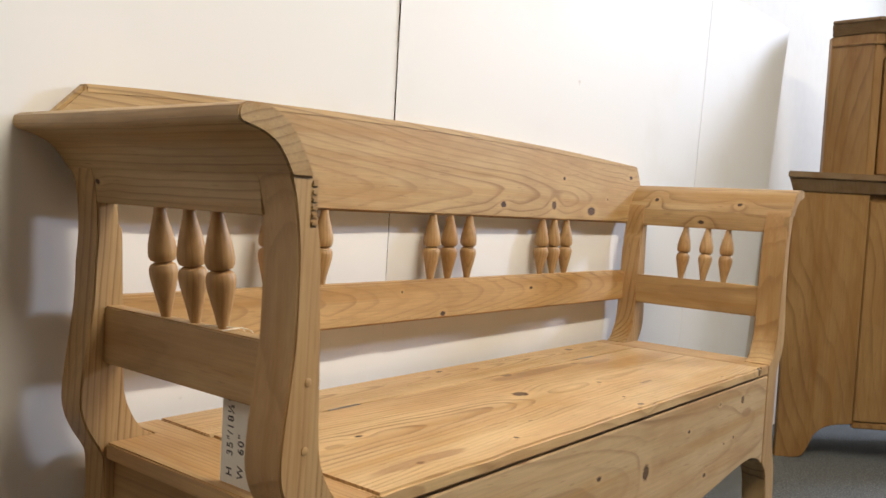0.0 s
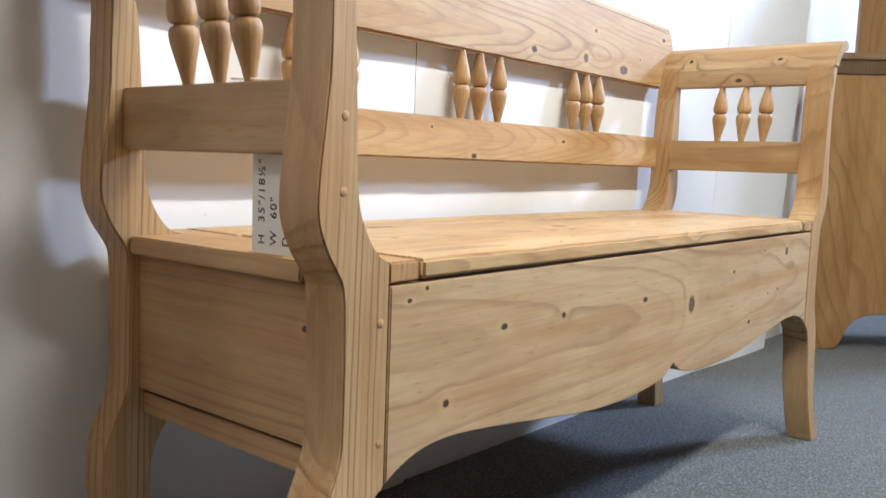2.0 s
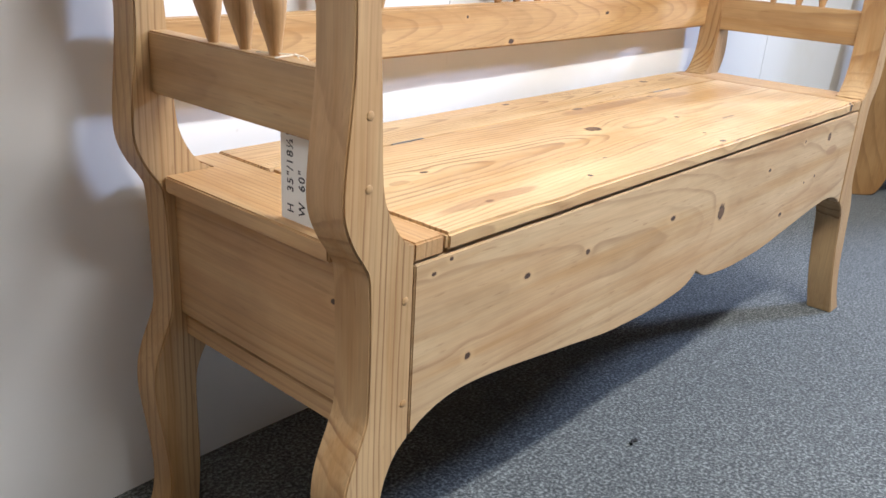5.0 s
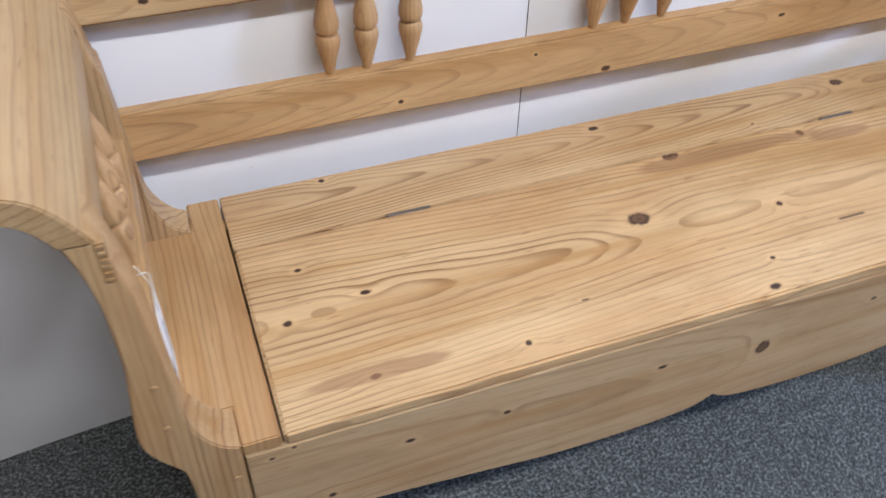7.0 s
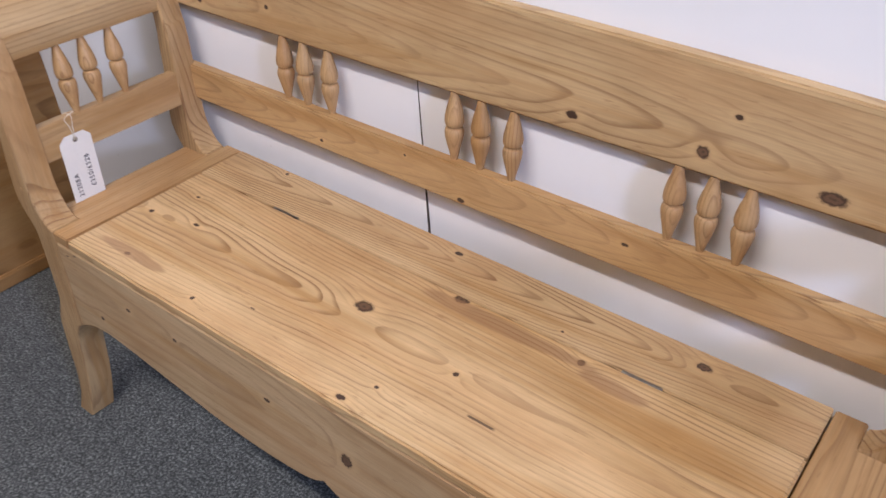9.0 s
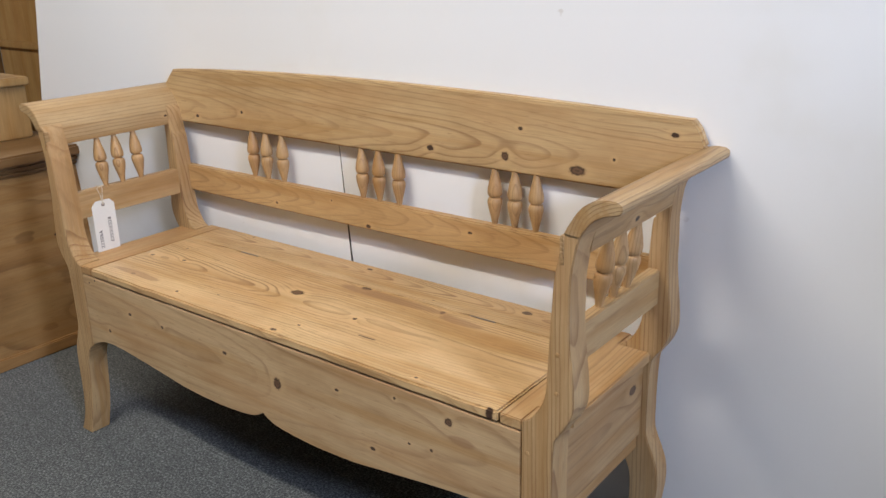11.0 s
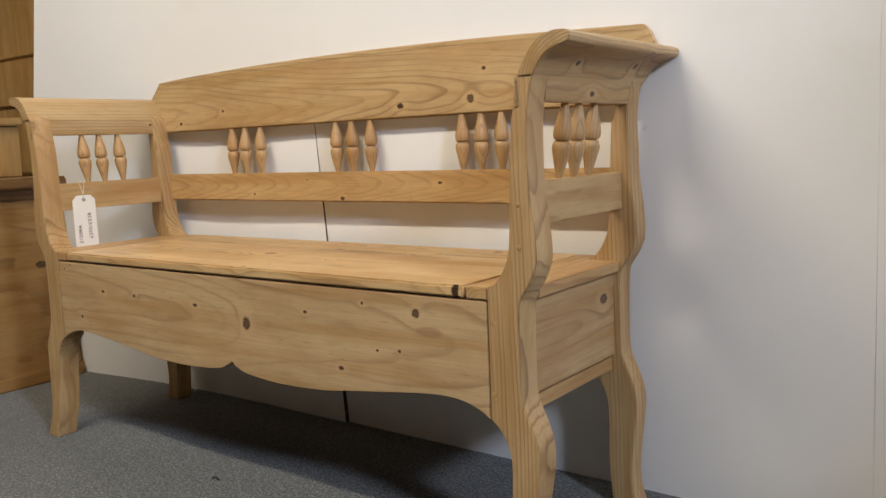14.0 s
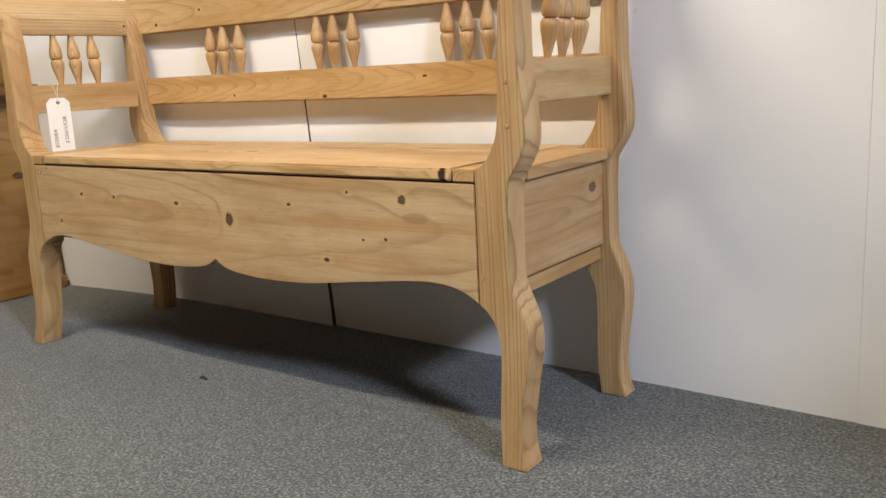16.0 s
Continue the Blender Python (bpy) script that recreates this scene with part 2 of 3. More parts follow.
SEAT = pine("pine_lid", "xyz", (0.15, 0.435), 0.0078, 0.05, 3.1, SEAT_KNOTS, [(0.222, 0.089, 0.022, 0.0022), (-0.194, 0.069, 0.005, 0.0015)], stains=[(0.14, 0.265, 0.17, 0.016), (-0.46, 0.045, 0.10, 0.012), (0.33, 0.25, 0.06, 0.014)], loose=0.0, taper=0.03, contrast=1.0, light=(0.70, 0.49, 0.25), late=(0.25, 0.12, 0.042), rough=0.36, late_from=0.5)
BACK_STRIP = pine("pine_back_strip", "xyz", (0.355, 0.45), 0.0062, 0.045, 1.4, [(0.413, 0.365, 0.009), (-0.444, 0.386, 0.005), (-0.026, 0.376, 0.006), (0.214, 0.310, 0.003)], loose=0.0, taper=0.06, contrast=1.1, light=(0.66, 0.46, 0.235), late=(0.25, 0.12, 0.042), late_from=0.52)
FRONT_KNOTS = [(0.054, 0.358, 0.015), (0.484, 0.416, 0.009), (0.306, 0.300, 0.005), (0.445, 0.347, 0.004), (0.395, 0.343, 0.003), (0.364, 0.424, 0.004), (-0.105, 0.382, 0.005),
               (-0.32, 0.385, 0.005), (-0.443, 0.386, 0.005), (-0.54, 0.319, 0.006), (0.221, 0.396, 0.004), (-0.575, 0.441, 0.003), (-0.6, 0.431, 0.003)]
FRONT = pine("pine_front", "xzy", (0.37, 0.045), 0.021, 0.125, 5.2, FRONT_KNOTS, stains=[(0.510, 0.387, 0.033, 0.011)], loose=0.0, contrast=0.7, taper=0.06, light=(0.59, 0.42, 0.23), late=(0.27, 0.145, 0.062), late_from=0.62)
TOP_RAIL = pine("pine_top_rail", "xzy", (0.80, 0.41), 0.0125, 0.075, 2.3, [(0.157, 0.780, 0.008), (0.345, 0.785, 0.010), (0.507, 0.777, 0.011), (-0.441, 0.800, 0.005), (0.381, 0.844, 0.005),
                (0.581, 0.807, 0.004), (0.694, 0.864, 0.006), (-0.62, 0.775, 0.006)], loose=0.0, contrast=0.7, taper=0.09, late_from=0.6, light=(0.60, 0.42, 0.21))
MID_RAIL = pine("pine_mid_rail", "xzy", (0.605, 0.40), 0.0085, 0.05, 7.7, [(-0.024, 0.576, 0.006), (-0.138, 0.620, 0.003), (0.263, 0.612, 0.004), (-0.33, 0.585, 0.004)], loose=0.0, contrast=0.85, taper=0.12, light=(0.60, 0.39, 0.175), late_from=0.6)
BEAD = pine("pine_bead", "xzy", (0.80, 0.41), 0.009, 0.05, 4.4, loose=0.0, contrast=0.7, taper=0.02, light=(0.64, 0.45, 0.225))
POST = pine("pine_post", "zxy", (0.0, -0.03), 0.0075, 0.02, 0.3, contrast=1.15, taper=0.02, light=(0.55, 0.37, 0.18))
ARM_KNOTS = [(0.115, 0.810, 0.005), (0.318, 0.814, 0.006), (0.198, 0.766, 0.006)]
ARM_EAST = pine("pine_arm_east", "yzx", (0.775, 0.788), 0.0058, 0.012, 1.9, ARM_KNOTS, loose=0.0, contrast=1.0, late=(0.17, 0.09, 0.04), late_from=0.55, even=0.85, light=(0.53, 0.37, 0.19))
ARM_WEST = pine("pine_arm_west", "yzx", (0.50, -0.64), 0.0085, 0.03, 5.9, [(0.335, 0.776, 0.004)], loose=0.0, contrast=0.7, late=(0.20, 0.11, 0.05), late_from=0.6, even=0.4, light=(0.52, 0.365, 0.185))
SIDE_RAIL = pine("pine_side_rail", "yzx", (0.55, 0.0), 0.0065, 0.03, 4.1, contrast=0.8)
SIDE_EAST = pine("pine_side_east", "yzx", (0.38, 0.72), 0.011, 0.06, 6.4, [(0.30, 0.405, 0.011)], loose=0.0, contrast=0.7, light=(0.52, 0.35, 0.175))
SIDE_WEST = pine("pine_side_west", "yzx", (0.38, -0.72), 0.012, 0.06, 2.4, [(0.058, 0.405, 0.004)], loose=0.0, contrast=0.7, light=(0.52, 0.34, 0.16))
ENDS = pine("pine_seat_end", "yxz", (0.62, 0.44), 0.0075, 0.04, 8.3, contrast=0.9, light=(0.56, 0.36, 0.165))
TURNED = pine("pine_turned", "zxy", (0.0, -0.02), 0.0055, 0.02, 2.0, contrast=0.8, light=(0.55, 0.35, 0.16))
OLD_PINE = pine("old_pine", "zxy", (0.3, -0.2), 0.013, 0.09, 2.7, [(0.84, 0.02, 0.012), (0.6, 0.1, 0.01), (0.25, 0.35, 0.012)], contrast=0.6, light=(0.40, 0.235, 0.088), late=(0.19, 0.09, 0.03), rough=0.42, taper=0.08)
OLD_PINE_SIDE = pine("old_pine_boards", "yzx", (0.3, 0.25), 0.013, 0.09, 4.7, [(0.30, 0.10, 0.014), (0.05, 0.45, 0.012), (0.27, 0.37, 0.012)], contrast=0.8, loose=0.3, light=(0.40, 0.235, 0.09), late=(0.20, 0.10, 0.035), rough=0.42)
DARK_PINE = pine("dark_old_pine", "yzx", (0.3, 0.25), 0.013, 0.06, 3.7, contrast=0.8, light=(0.25, 0.145, 0.06), late=(0.10, 0.05, 0.02), rough=0.4)
PALE_PINE = pine("pale_pine", "zxy", (0.3, -0.2), 0.012, 0.07, 6.7, contrast=0.5, light=(0.52, 0.34, 0.135), late=(0.34, 0.19, 0.07))
DULL_PINE = pine("dull_pine", "xyz", (0.3, 0.9), 0.010, 0.05, 6.1, contrast=0.4, light=(0.26, 0.17, 0.085), late=(0.17, 0.10, 0.05))


# ---- mesh helpers ----
def finish(name, bm, material, parent=None, label="", sharp=0.6):
    """Links a bmesh as one mesh object, smooth but for its sharp edges."""
    bmesh.ops.recalc_face_normals(bm, faces=bm.faces)
    for f in bm.faces:
        f.smooth = True
    for e in bm.edges:
        e.smooth = len(e.link_faces) == 2 and e.calc_face_angle(0) < sharp
    me = bpy.data.meshes.new(name)
    bm.to_mesh(me)
    bm.free()
    me.materials.append(material)
    ob = new(name, me)
    ob.parent = parent
    return tagged(ob, label)


part = finish


def root(name, at, label, category, group="", kind=""):
    ob = new(name)
    ob.location = at
    ob.empty_display_size = 0.05
    return tagged(ob, label, category, group, kind)


def soften(bm, width, angle=0.7):
    edges = [e for e in bm.edges if len(e.link_faces) == 2 and e.calc_face_angle(0) > angle]
    bmesh.ops.bevel(bm, geom=edges, offset=width, segments=2, affect="EDGES", clamp_overlap=True)
    return bm


def box(x0, x1, y0, y1, z0, z1, round_by=0.002):
    bm = bmesh.new()
    bmesh.ops.create_cube(bm, size=1)
    for v in bm.verts:
        v.co = Vector(((x0 + x1) / 2 + v.co.x * (x1 - x0), (y0 + y1) / 2 + v.co.y * (y1 - y0), (z0 + z1) / 2 + v.co.z * (z1 - z0)))
    return soften(bm, round_by) if round_by else bm


def spline(points, steps=6):
    """A smooth open line through the points."""
    out = []
    for i in range(len(points) - 1):
        a, b, c, d = points[max(i - 1, 0)], points[i], points[i + 1], points[min(i + 2, len(points) - 1)]
        for k in range(steps):
            t = k / steps
            out.append(tuple(0.5 * (2 * q + (r - p) * t + (2 * p - 5 * q + 4 * r - s) * t * t + (3 * q - p - 3 * r + s) * t ** 3) for p, q, r, s in zip(a, b, c, d)))
    return out + [points[-1]]


def slab(outline, axis, lo, hi, round_by=0.002, cuts=1):
    """A flat outline pushed along an axis ('x', 'y' or 'z') from lo to hi."""
    def at(p, h):
        return {"x": (h, p[0], p[1]), "y": (p[0], h, p[1]), "z": (p[0], p[1], h)}[axis]
    bm = bmesh.new()
    rings = [[bm.verts.new(at(p, lo + (hi - lo) * k / cuts)) for p in outline] for k in range(cuts + 1)]
    bm.faces.new(rings[0])
    bm.faces.new(rings[-1][::-1])
    for a, b in zip(rings, rings[1:]):
        for i in range(len(outline)):
            j = (i + 1) % len(outline)
            bm.faces.new((a[i], b[i], b[j], a[j]))
    bmesh.ops.recalc_face_normals(bm, faces=bm.faces)
    return soften(bm, round_by, 0.9) if round_by else bm


def turned(profile, at, sides=20):
    """A turned piece: (radius, height) pairs spun about a vertical line."""
    bm = bmesh.new()
    rings = []
    for r, h in profile:
        rings.append([bm.verts.new((at[0] + r * math.cos(2 * math.pi * k / sides), at[1] + r * math.sin(2 * math.pi * k / sides), at[2] + h)) for k in range(sides)])
    for a, b in zip(rings, rings[1:]):
        for k in range(sides):
            j = (k + 1) % sides
            bm.faces.new((a[k], a[j], b[j], b[k]))
    bm.faces.new(rings[0][::-1])
    bm.faces.new(rings[-1])
    return bm


def wire(name, points, radius, material, parent=None, label=""):
    """A thin round cord through the points, as a mesh."""
    pts = [Vector(p) for p in spline(points, 5)]
    bm = bmesh.new()
    rings = []
    for i, p in enumerate(pts):
        d = (pts[min(i + 1, len(pts) - 1)] - pts[max(i - 1, 0)]).normalized()
        s = d.orthogonal().normalized()
        t = d.cross(s)
        rings.append([bm.verts.new(p + radius * (math.cos(k * math.pi / 3) * s + math.sin(k * math.pi / 3) * t)) for k in range(6)])
    for a, b in zip(rings, rings[1:]):
        near = min(range(6), key=lambda k: (b[k].co - a[0].co).length)
        for k in range(6):
            bm.faces.new((a[k], a[(k + 1) % 6], b[(k + 1 + near) % 6], b[(k + near) % 6]))
    return finish(name, bm, material, parent, label)


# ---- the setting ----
# unseen walls, dark brown as if lined with furniture, to keep bounced light low
LOW_BOUNCE = plain("low_bounce_wall", (0.14, 0.11, 0.085), 0.7, 6.0, 0.3)
GREY_WALL = plain("lavender_grey_wall", (0.42, 0.385, 0.36), 0.7, 12.0, 0.06)
tagged(finish("floor", box(-5.4, 3.9, -4.8, 2.0, -0.2, 0.0, 0), CARPET), "speckled grey-blue carpet on the showroom floor", "carpet", kind="structure")
tagged(finish("ceiling", box(-5.4, 3.9, -4.8, 2.0, 2.6, 2.75, 0), CEILING), "plain grey showroom ceiling", "ceiling", kind="structure")
tagged(finish("wall_north", box(-5.2, 1.115, 1.6, 1.75, 0, 2.6, 0), GREY_WALL), "lavender-grey painted wall far behind the boards", "wall", kind="structure")
tagged(finish("wall_north_east", box(1.115, 3.6, 0.445, 0.60, 0, 2.6, 0), WALL), "cream painted wall behind the cupboard", "wall", kind="structure")


def pierced(spans):
    """Several butting wall boxes in one mesh, leaving a window opening between them."""
    whole = bmesh.new()
    for span in spans:
        one = box(*span, 0)
        spare = bpy.data.meshes.new("spare")
        one.to_mesh(spare)
        whole.from_mesh(spare)
        one.free()
        bpy.data.meshes.remove(spare)
    return whole


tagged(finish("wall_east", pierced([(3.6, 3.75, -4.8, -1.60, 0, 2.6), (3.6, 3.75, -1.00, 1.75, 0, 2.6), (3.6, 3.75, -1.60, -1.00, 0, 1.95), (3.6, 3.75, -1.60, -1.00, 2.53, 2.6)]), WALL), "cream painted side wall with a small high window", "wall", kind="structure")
tagged(finish("wall_west", box(-5.35, -5.2, -4.8, 1.75, 0, 2.6, 0), LOW_BOUNCE), "plain end wall of the showroom", "wall", kind="structure")
tagged(finish("wall_south", box(-5.2, 3.6, -4.8, -4.65, 0, 2.6, 0), LOW_BOUNCE), "plain wall facing the bench", "wall", kind="structure")


def wall_board(name, edge, top, lean0=0.0, lean1=0.0, twist=0.0):
    """A tall white display board, 12 mm thick, along a bowed plan line; its ends may lean, its first end may twist."""
    line = spline(edge, 8)
    n, rows = len(line), 9
    bm = bmesh.new()
    grids = []
    for off in (0.0, 0.012):
        g = []
        for k in range(rows):
            z = top * k / (rows - 1)
            g.append([bm.verts.new((x + z * (lean0 + (lean1 - lean0) * i / (n - 1)), y + off - twist * (min(z, 1.1) - 0.75) * max(0.0, 1 - i / (0.4 * n)) - 0.031 * z, z)) for i, (x, y) in enumerate(line)])
        grids.append(g)
    a, b = grids
    for k in range(rows - 1):
        for i in range(n - 1):
            bm.faces.new((a[k][i], a[k][i + 1], a[k + 1][i + 1], a[k + 1][i]))
            bm.faces.new((b[k][i], b[k + 1][i], b[k + 1][i + 1], b[k][i + 1]))
        for i in (0, n - 1):
            # only the two ends that flank the seam get the painted shade
            bm.faces.new((a[k][i], a[k + 1][i], b[k + 1][i], b[k][i])).material_index = int((i > 0) == (twist == 0.0) and top > 2)
    for k in (0, rows - 1):
        for i in range(n - 1):
            bm.faces.new((a[k][i], b[k][i], b[k][i + 1], a[k][i + 1]))
    ob = finish(name, bm, BOARD)
    ob.data.materials.append(BOARD_END_SHADE)
    return tagged(ob, "tall white painted display board standing behind the bench", "wall board", kind="structure")


wall_board("wall_board_1", [(-1.506, 0.355), (-1.2, 0.39), (-0.9, 0.427), (-0.6, 0.443), (-0.1125, 0.437)], 2.4, 0.26, -0.037)
wall_board("wall_board_2", [(-0.108, 0.437), (0.3, 0.436), (0.7, 0.434), (1.108, 0.422)], 2.4, -0.0405, 0.0, 0.011)
wall_board("wall_board_3", [(1.1085, 0.421), (1.3, 0.408), (1.48, 0.40), (1.585, 0.40)], 1.42, 0.0, 0.086)
# near-black sheet that paints the shade inside the open seam
tagged(finish("seam_backing", box(-0.26, 0.04, 0.47, 0.48, 0, 2.4, 0), NEAR_BLACK), "near-black sheet behind the seam of two white boards, standing in for its shade", "wall gap", kind="structure")

# ---- the bench ----
INNER = [(0.7045, 0.8055), (0.695, 0.790), (0.685, 0.745), (0.680, 0.715), (0.677, 0.66), (0.674, 0.60), (0.672, 0.55), (0.668, 0.52), (0.657, 0.495), (0.643, 0.477), (0.629, 0.4695)]
INNER_LOW = [(0.629, 0.256), (0.645, 0.243), (0.657, 0.223), (0.664, 0.2), (0.666, 0.16), (0.666, 0.08), (0.673, 0.0)]
OUTER = [(0.7305, 0.8035), (0.7205, 0.787), (0.713, 0.758), (0.708, 0.72), (0.7075, 0.68), (0.708, 0.64), (0.712, 0.60), (0.717, 0.56), (0.7195, 0.525), (0.716, 0.502), (0.706, 0.480), (0.693, 0.460),
         (0.6875, 0.445), (0.6855, 0.40), (0.6855, 0.34), (0.687, 0.30), (0.694, 0.278), (0.705, 0.253), (0.7135, 0.228), (0.7165, 0.200), (0.7145, 0.168), (0.708, 0.115), (0.7045, 0.065), (0.708, 0.03), (0.718, 0.0)]


def mirrored(points, side):
    return [(side * p[0], *p[1:]) for p in points]


def spindle(at, height, bench):
    """One turned baluster: two slim bulbs with a groove between."""
    shape = [(0.0056, 0), (0.0064, 0.04), (0.0088, 0.14), (0.0122, 0.26), (0.0148, 0.36), (0.0154, 0.41), (0.0149, 0.452), (0.0132, 0.482), (0.0100, 0.497), (0.0088, 0.503),
             (0.0100, 0.509), (0.0132, 0.522), (0.0150, 0.556), (0.0154, 0.60), (0.0148, 0.66), (0.0122, 0.77), (0.0090, 0.87), (0.0068, 0.95), (0.0062, 1.0)]
    ob = finish("spindle", turned([(r, h * height - height / 2) for r, h in shape], (0, 0, 0)), TURNED, bench)
    ob.location = at
    return ob


bench = root("storage_bench", (0, 0, 0), "light waxed pine box settle with scrolled arms and a lift-up seat", "bench")
for side in (-1, 1):
    for y0, y1 in ((0.0, 0.052), (0.341, 0.387)):
        outline = spline(INNER, 5) + spline(INNER_LOW, 5) + spline(OUTER, 4)[::-1]
        bm = slab(mirrored(outline, side), "y", y0, y1, 0.003)
        if y0 == 0.0:  # the front feet kick forward a little
            for v in bm.verts:
                v.co.y -= 0.019 * max(0.0, 1 - v.co.z / 0.2) ** 1.5
        else:  # the rear posts stand a little further out
            for v in bm.verts:
                v.co.x += side * 0.006 * (abs(v.co.x) > 0.681) * min(1.0, max(0.0, (0.78 - v.co.z) / 0.1))
        part("post", bm, POST, bench)
    # scrolled arm: a moulded board that curls outwards over a straight rail, with a slanting cut at the wall
    scroll = [(0.6945, 0.789)] + spline([(0.6965, 0.793), (0.705, 0.809), (0.716, 0.8255), (0.727, 0.837), (0.740, 0.8445), (0.757, 0.849), (0.774, 0.849)], 4)
    scroll += spline([(0.7815, 0.845), (0.783, 0.838), (0.779, 0.831), (0.760, 0.826), (0.745, 0.819), (0.735, 0.810), (0.727, 0.798), (0.7215, 0.789)], 4)
    bm = slab(mirrored(scroll, side), "y", -0.002, 0.394, 0.0, 1)
    for v in bm.verts:
        if v.co.y > 0.2:
            v.co.y += max(0.0, v.co.z - 0.79) * 0.25
    soften(bm, 0.0016, 0.9)
    under = slab(mirrored([(0.6915, 0.752), (0.6925, 0.775), (0.695, 0.791), (0.722, 0.791), (0.717, 0.775), (0.714, 0.752)], side), "y", 0.046, 0.342, 0.0012)
    spare = bpy.data.meshes.new("spare")
    under.to_mesh(spare)
    bm.from_mesh(spare)
    under.free()
    bpy.data.meshes.remove(spare)
    part("arm", bm, ARM_EAST if side > 0 else ARM_WEST, bench)
    joint = box(min(side * 0.689, side * 0.6965), max(side * 0.689, side * 0.6965), -0.0004, 0.01, 0.744, 0.7875, 0.0004)
    for k in range(6):  # sawn end grain shows as short proud ribs
        rib = box(min(side * 0.6895, side * 0.696), max(side * 0.6895, side * 0.696), -0.0016, 0.004, 0.7452 + k * 0.0072, 0.7492 + k * 0.0072, 0.0006)
        spare = bpy.data.meshes.new("spare")
        rib.to_mesh(spare)
        joint.from_mesh(spare)
        rib.free()
        bpy.data.meshes.remove(spare)
    part("tenon", joint, ARM_EAST if side > 0 else ARM_WEST, bench)
    part("arm_rail", box(min(side * 0.677, side * 0.699), max(side * 0.677, side * 0.699), 0.045, 0.343, 0.565, 0.632, 0.002), SIDE_RAIL, bench)
    for y in (0.134, 0.182, 0.236):
        spindle((side * 0.6935, y, 0.692), 0.1215, bench).rotation_euler = (0, side * 0.115, 0)
    part("side_panel", box(min(side * 0.662, side * 0.680), max(side * 0.662, side * 0.680), 0.045, 0.343, 0.2935, 0.4470, 0.001), SIDE_EAST if side > 0 else SIDE_WEST, bench)
    end = mirrored([(0.5865, 0.001), (0.6285, 0.001), (0.6285, 0.0525), (0.692, 0.0525), (0.692, 0.3405), (0.6285, 0.3405), (0.6285, 0.396), (0.5865, 0.396)], side)
    part("seat_end", slab(end, "z", 0.4495, 0.4695, 0.002), ENDS, bench)
for x in (-0.419, -0.370, -0.312, -0.048, 0.002, 0.060, 0.316, 0.364, 0.414):
    spindle((x, 0.391, 0.6955), 0.117, bench)
half = spline([(0.0, 0.274), (0.012, 0.266), (0.030, 0.258), (0.063, 0.252), (0.142, 0.247), (0.246, 0.250), (0.33, 0.260), (0.459, 0.276), (0.53, 0.282), (0.574, 0.279), (0.606, 0.269), (0.6270, 0.2566)], 5)
outline = mirrored(half, -1)[::-1] + half[1:] + [(0.6266, 0.4470), (-0.6266, 0.4470)]
part("front_panel", slab(outline, "y", 0.0005, 0.022, 0.0015), FRONT, bench)
part("rear_panel", box(-0.652, 0.652, 0.352, 0.372, 0.27, 0.4485, 0.001), SIDE_WEST, bench)
part("chest_bottom", box(-0.676, 0.676, 0.05, 0.340, 0.264, 0.2885, 0.001), SIDE_WEST, bench)
lid = box(-0.5835, 0.5835, -0.001, 0.2885, 0.4505, 0.4705, 0.0)
bmesh.ops.subdivide_edges(lid, edges=[e for e in lid.edges if abs(e.verts[0].co.x - e.verts[1].co.x) > 0.5], cuts=80)
soften(lid, 0.0035, 0.9)
for v in lid.verts:
    if v.co.y < 0.004:
        v.co.z -= 0.0022 * max(0.0, noise.noise((v.co.x * 9, 3.0, 0.0))) * (v.co.z > 0.46)
        v.co.y += 0.0016 * noise.noise((v.co.x * 14, 0.0, 7.0))
part("lid", lid, SEAT, bench)
part("seat_strip", box(-0.5835, 0.5835, 0.2905, 0.396, 0.4495, 0.470, 0.0015), BACK_STRIP, bench)
for x in (-0.349, 0.354):
    part("hinge", box(x - 0.031, x + 0.031, 0.2868, 0.2922, 0.455, 0.4708, 0.001), STEEL, bench, "dull steel butt hinge let into the seat")
for x, z in ((0.640, 0.414), (0.638, 0.30), (0.690, 0.60), (0.690, 0.535)):
    for side in (-1, 1):
        ob = part("peg", turned([(0.0042, -0.004), (0.0042, 0.0004), (0.0036, 0.0007)], (0, 0, 0), 12), ENDS, bench)
        ob.matrix_local = pose(side * x, 0.0, z, 90, 0, 0)
crest = [(-0.722, 0.876)] + spline([(-0.710, 0.888), (-0.57, 0.8955), (-0.3, 0.904), (0.0, 0.907), (0.3, 0.904), (0.5, 0.899), (0.726, 0.891)], 6) + [(0.736, 0.879)]
outline = [(-0.700, 0.753), (-0.720, 0.80), (-0.748, 0.850)] + crest + [(0.749, 0.850), (0.722, 0.80), (0.700, 0.753)]
part("crest_board", slab(outline, "y", 0.383, 0.403, 0.004), TOP_RAIL, bench)
cap = crest[1:-1]
cap = [(x, z + 0.002) for x, z in cap] + [(x, z - 0.0105) for x, z in cap[::-1]]
part("crest_bead", slab(cap, "y", 0.3822, 0.405, 0.0030), BEAD, bench)
part("back_rail", box(-0.69, 0.69, 0.376, 0.398, 0.568, 0.638, 0.003), MID_RAIL, bench)

# ---- the cupboards ----
FRONT_DIR, IN_DIR = Vector((0.55, -0.835, 0)).normalized(), Vector((0.835, 0.55, 0)).normalized()


def prism(corners, z0, z1, round_by=0.003):
    return slab([(p[0], p[1]) for p in corners], "z", z0, z1, round_by)


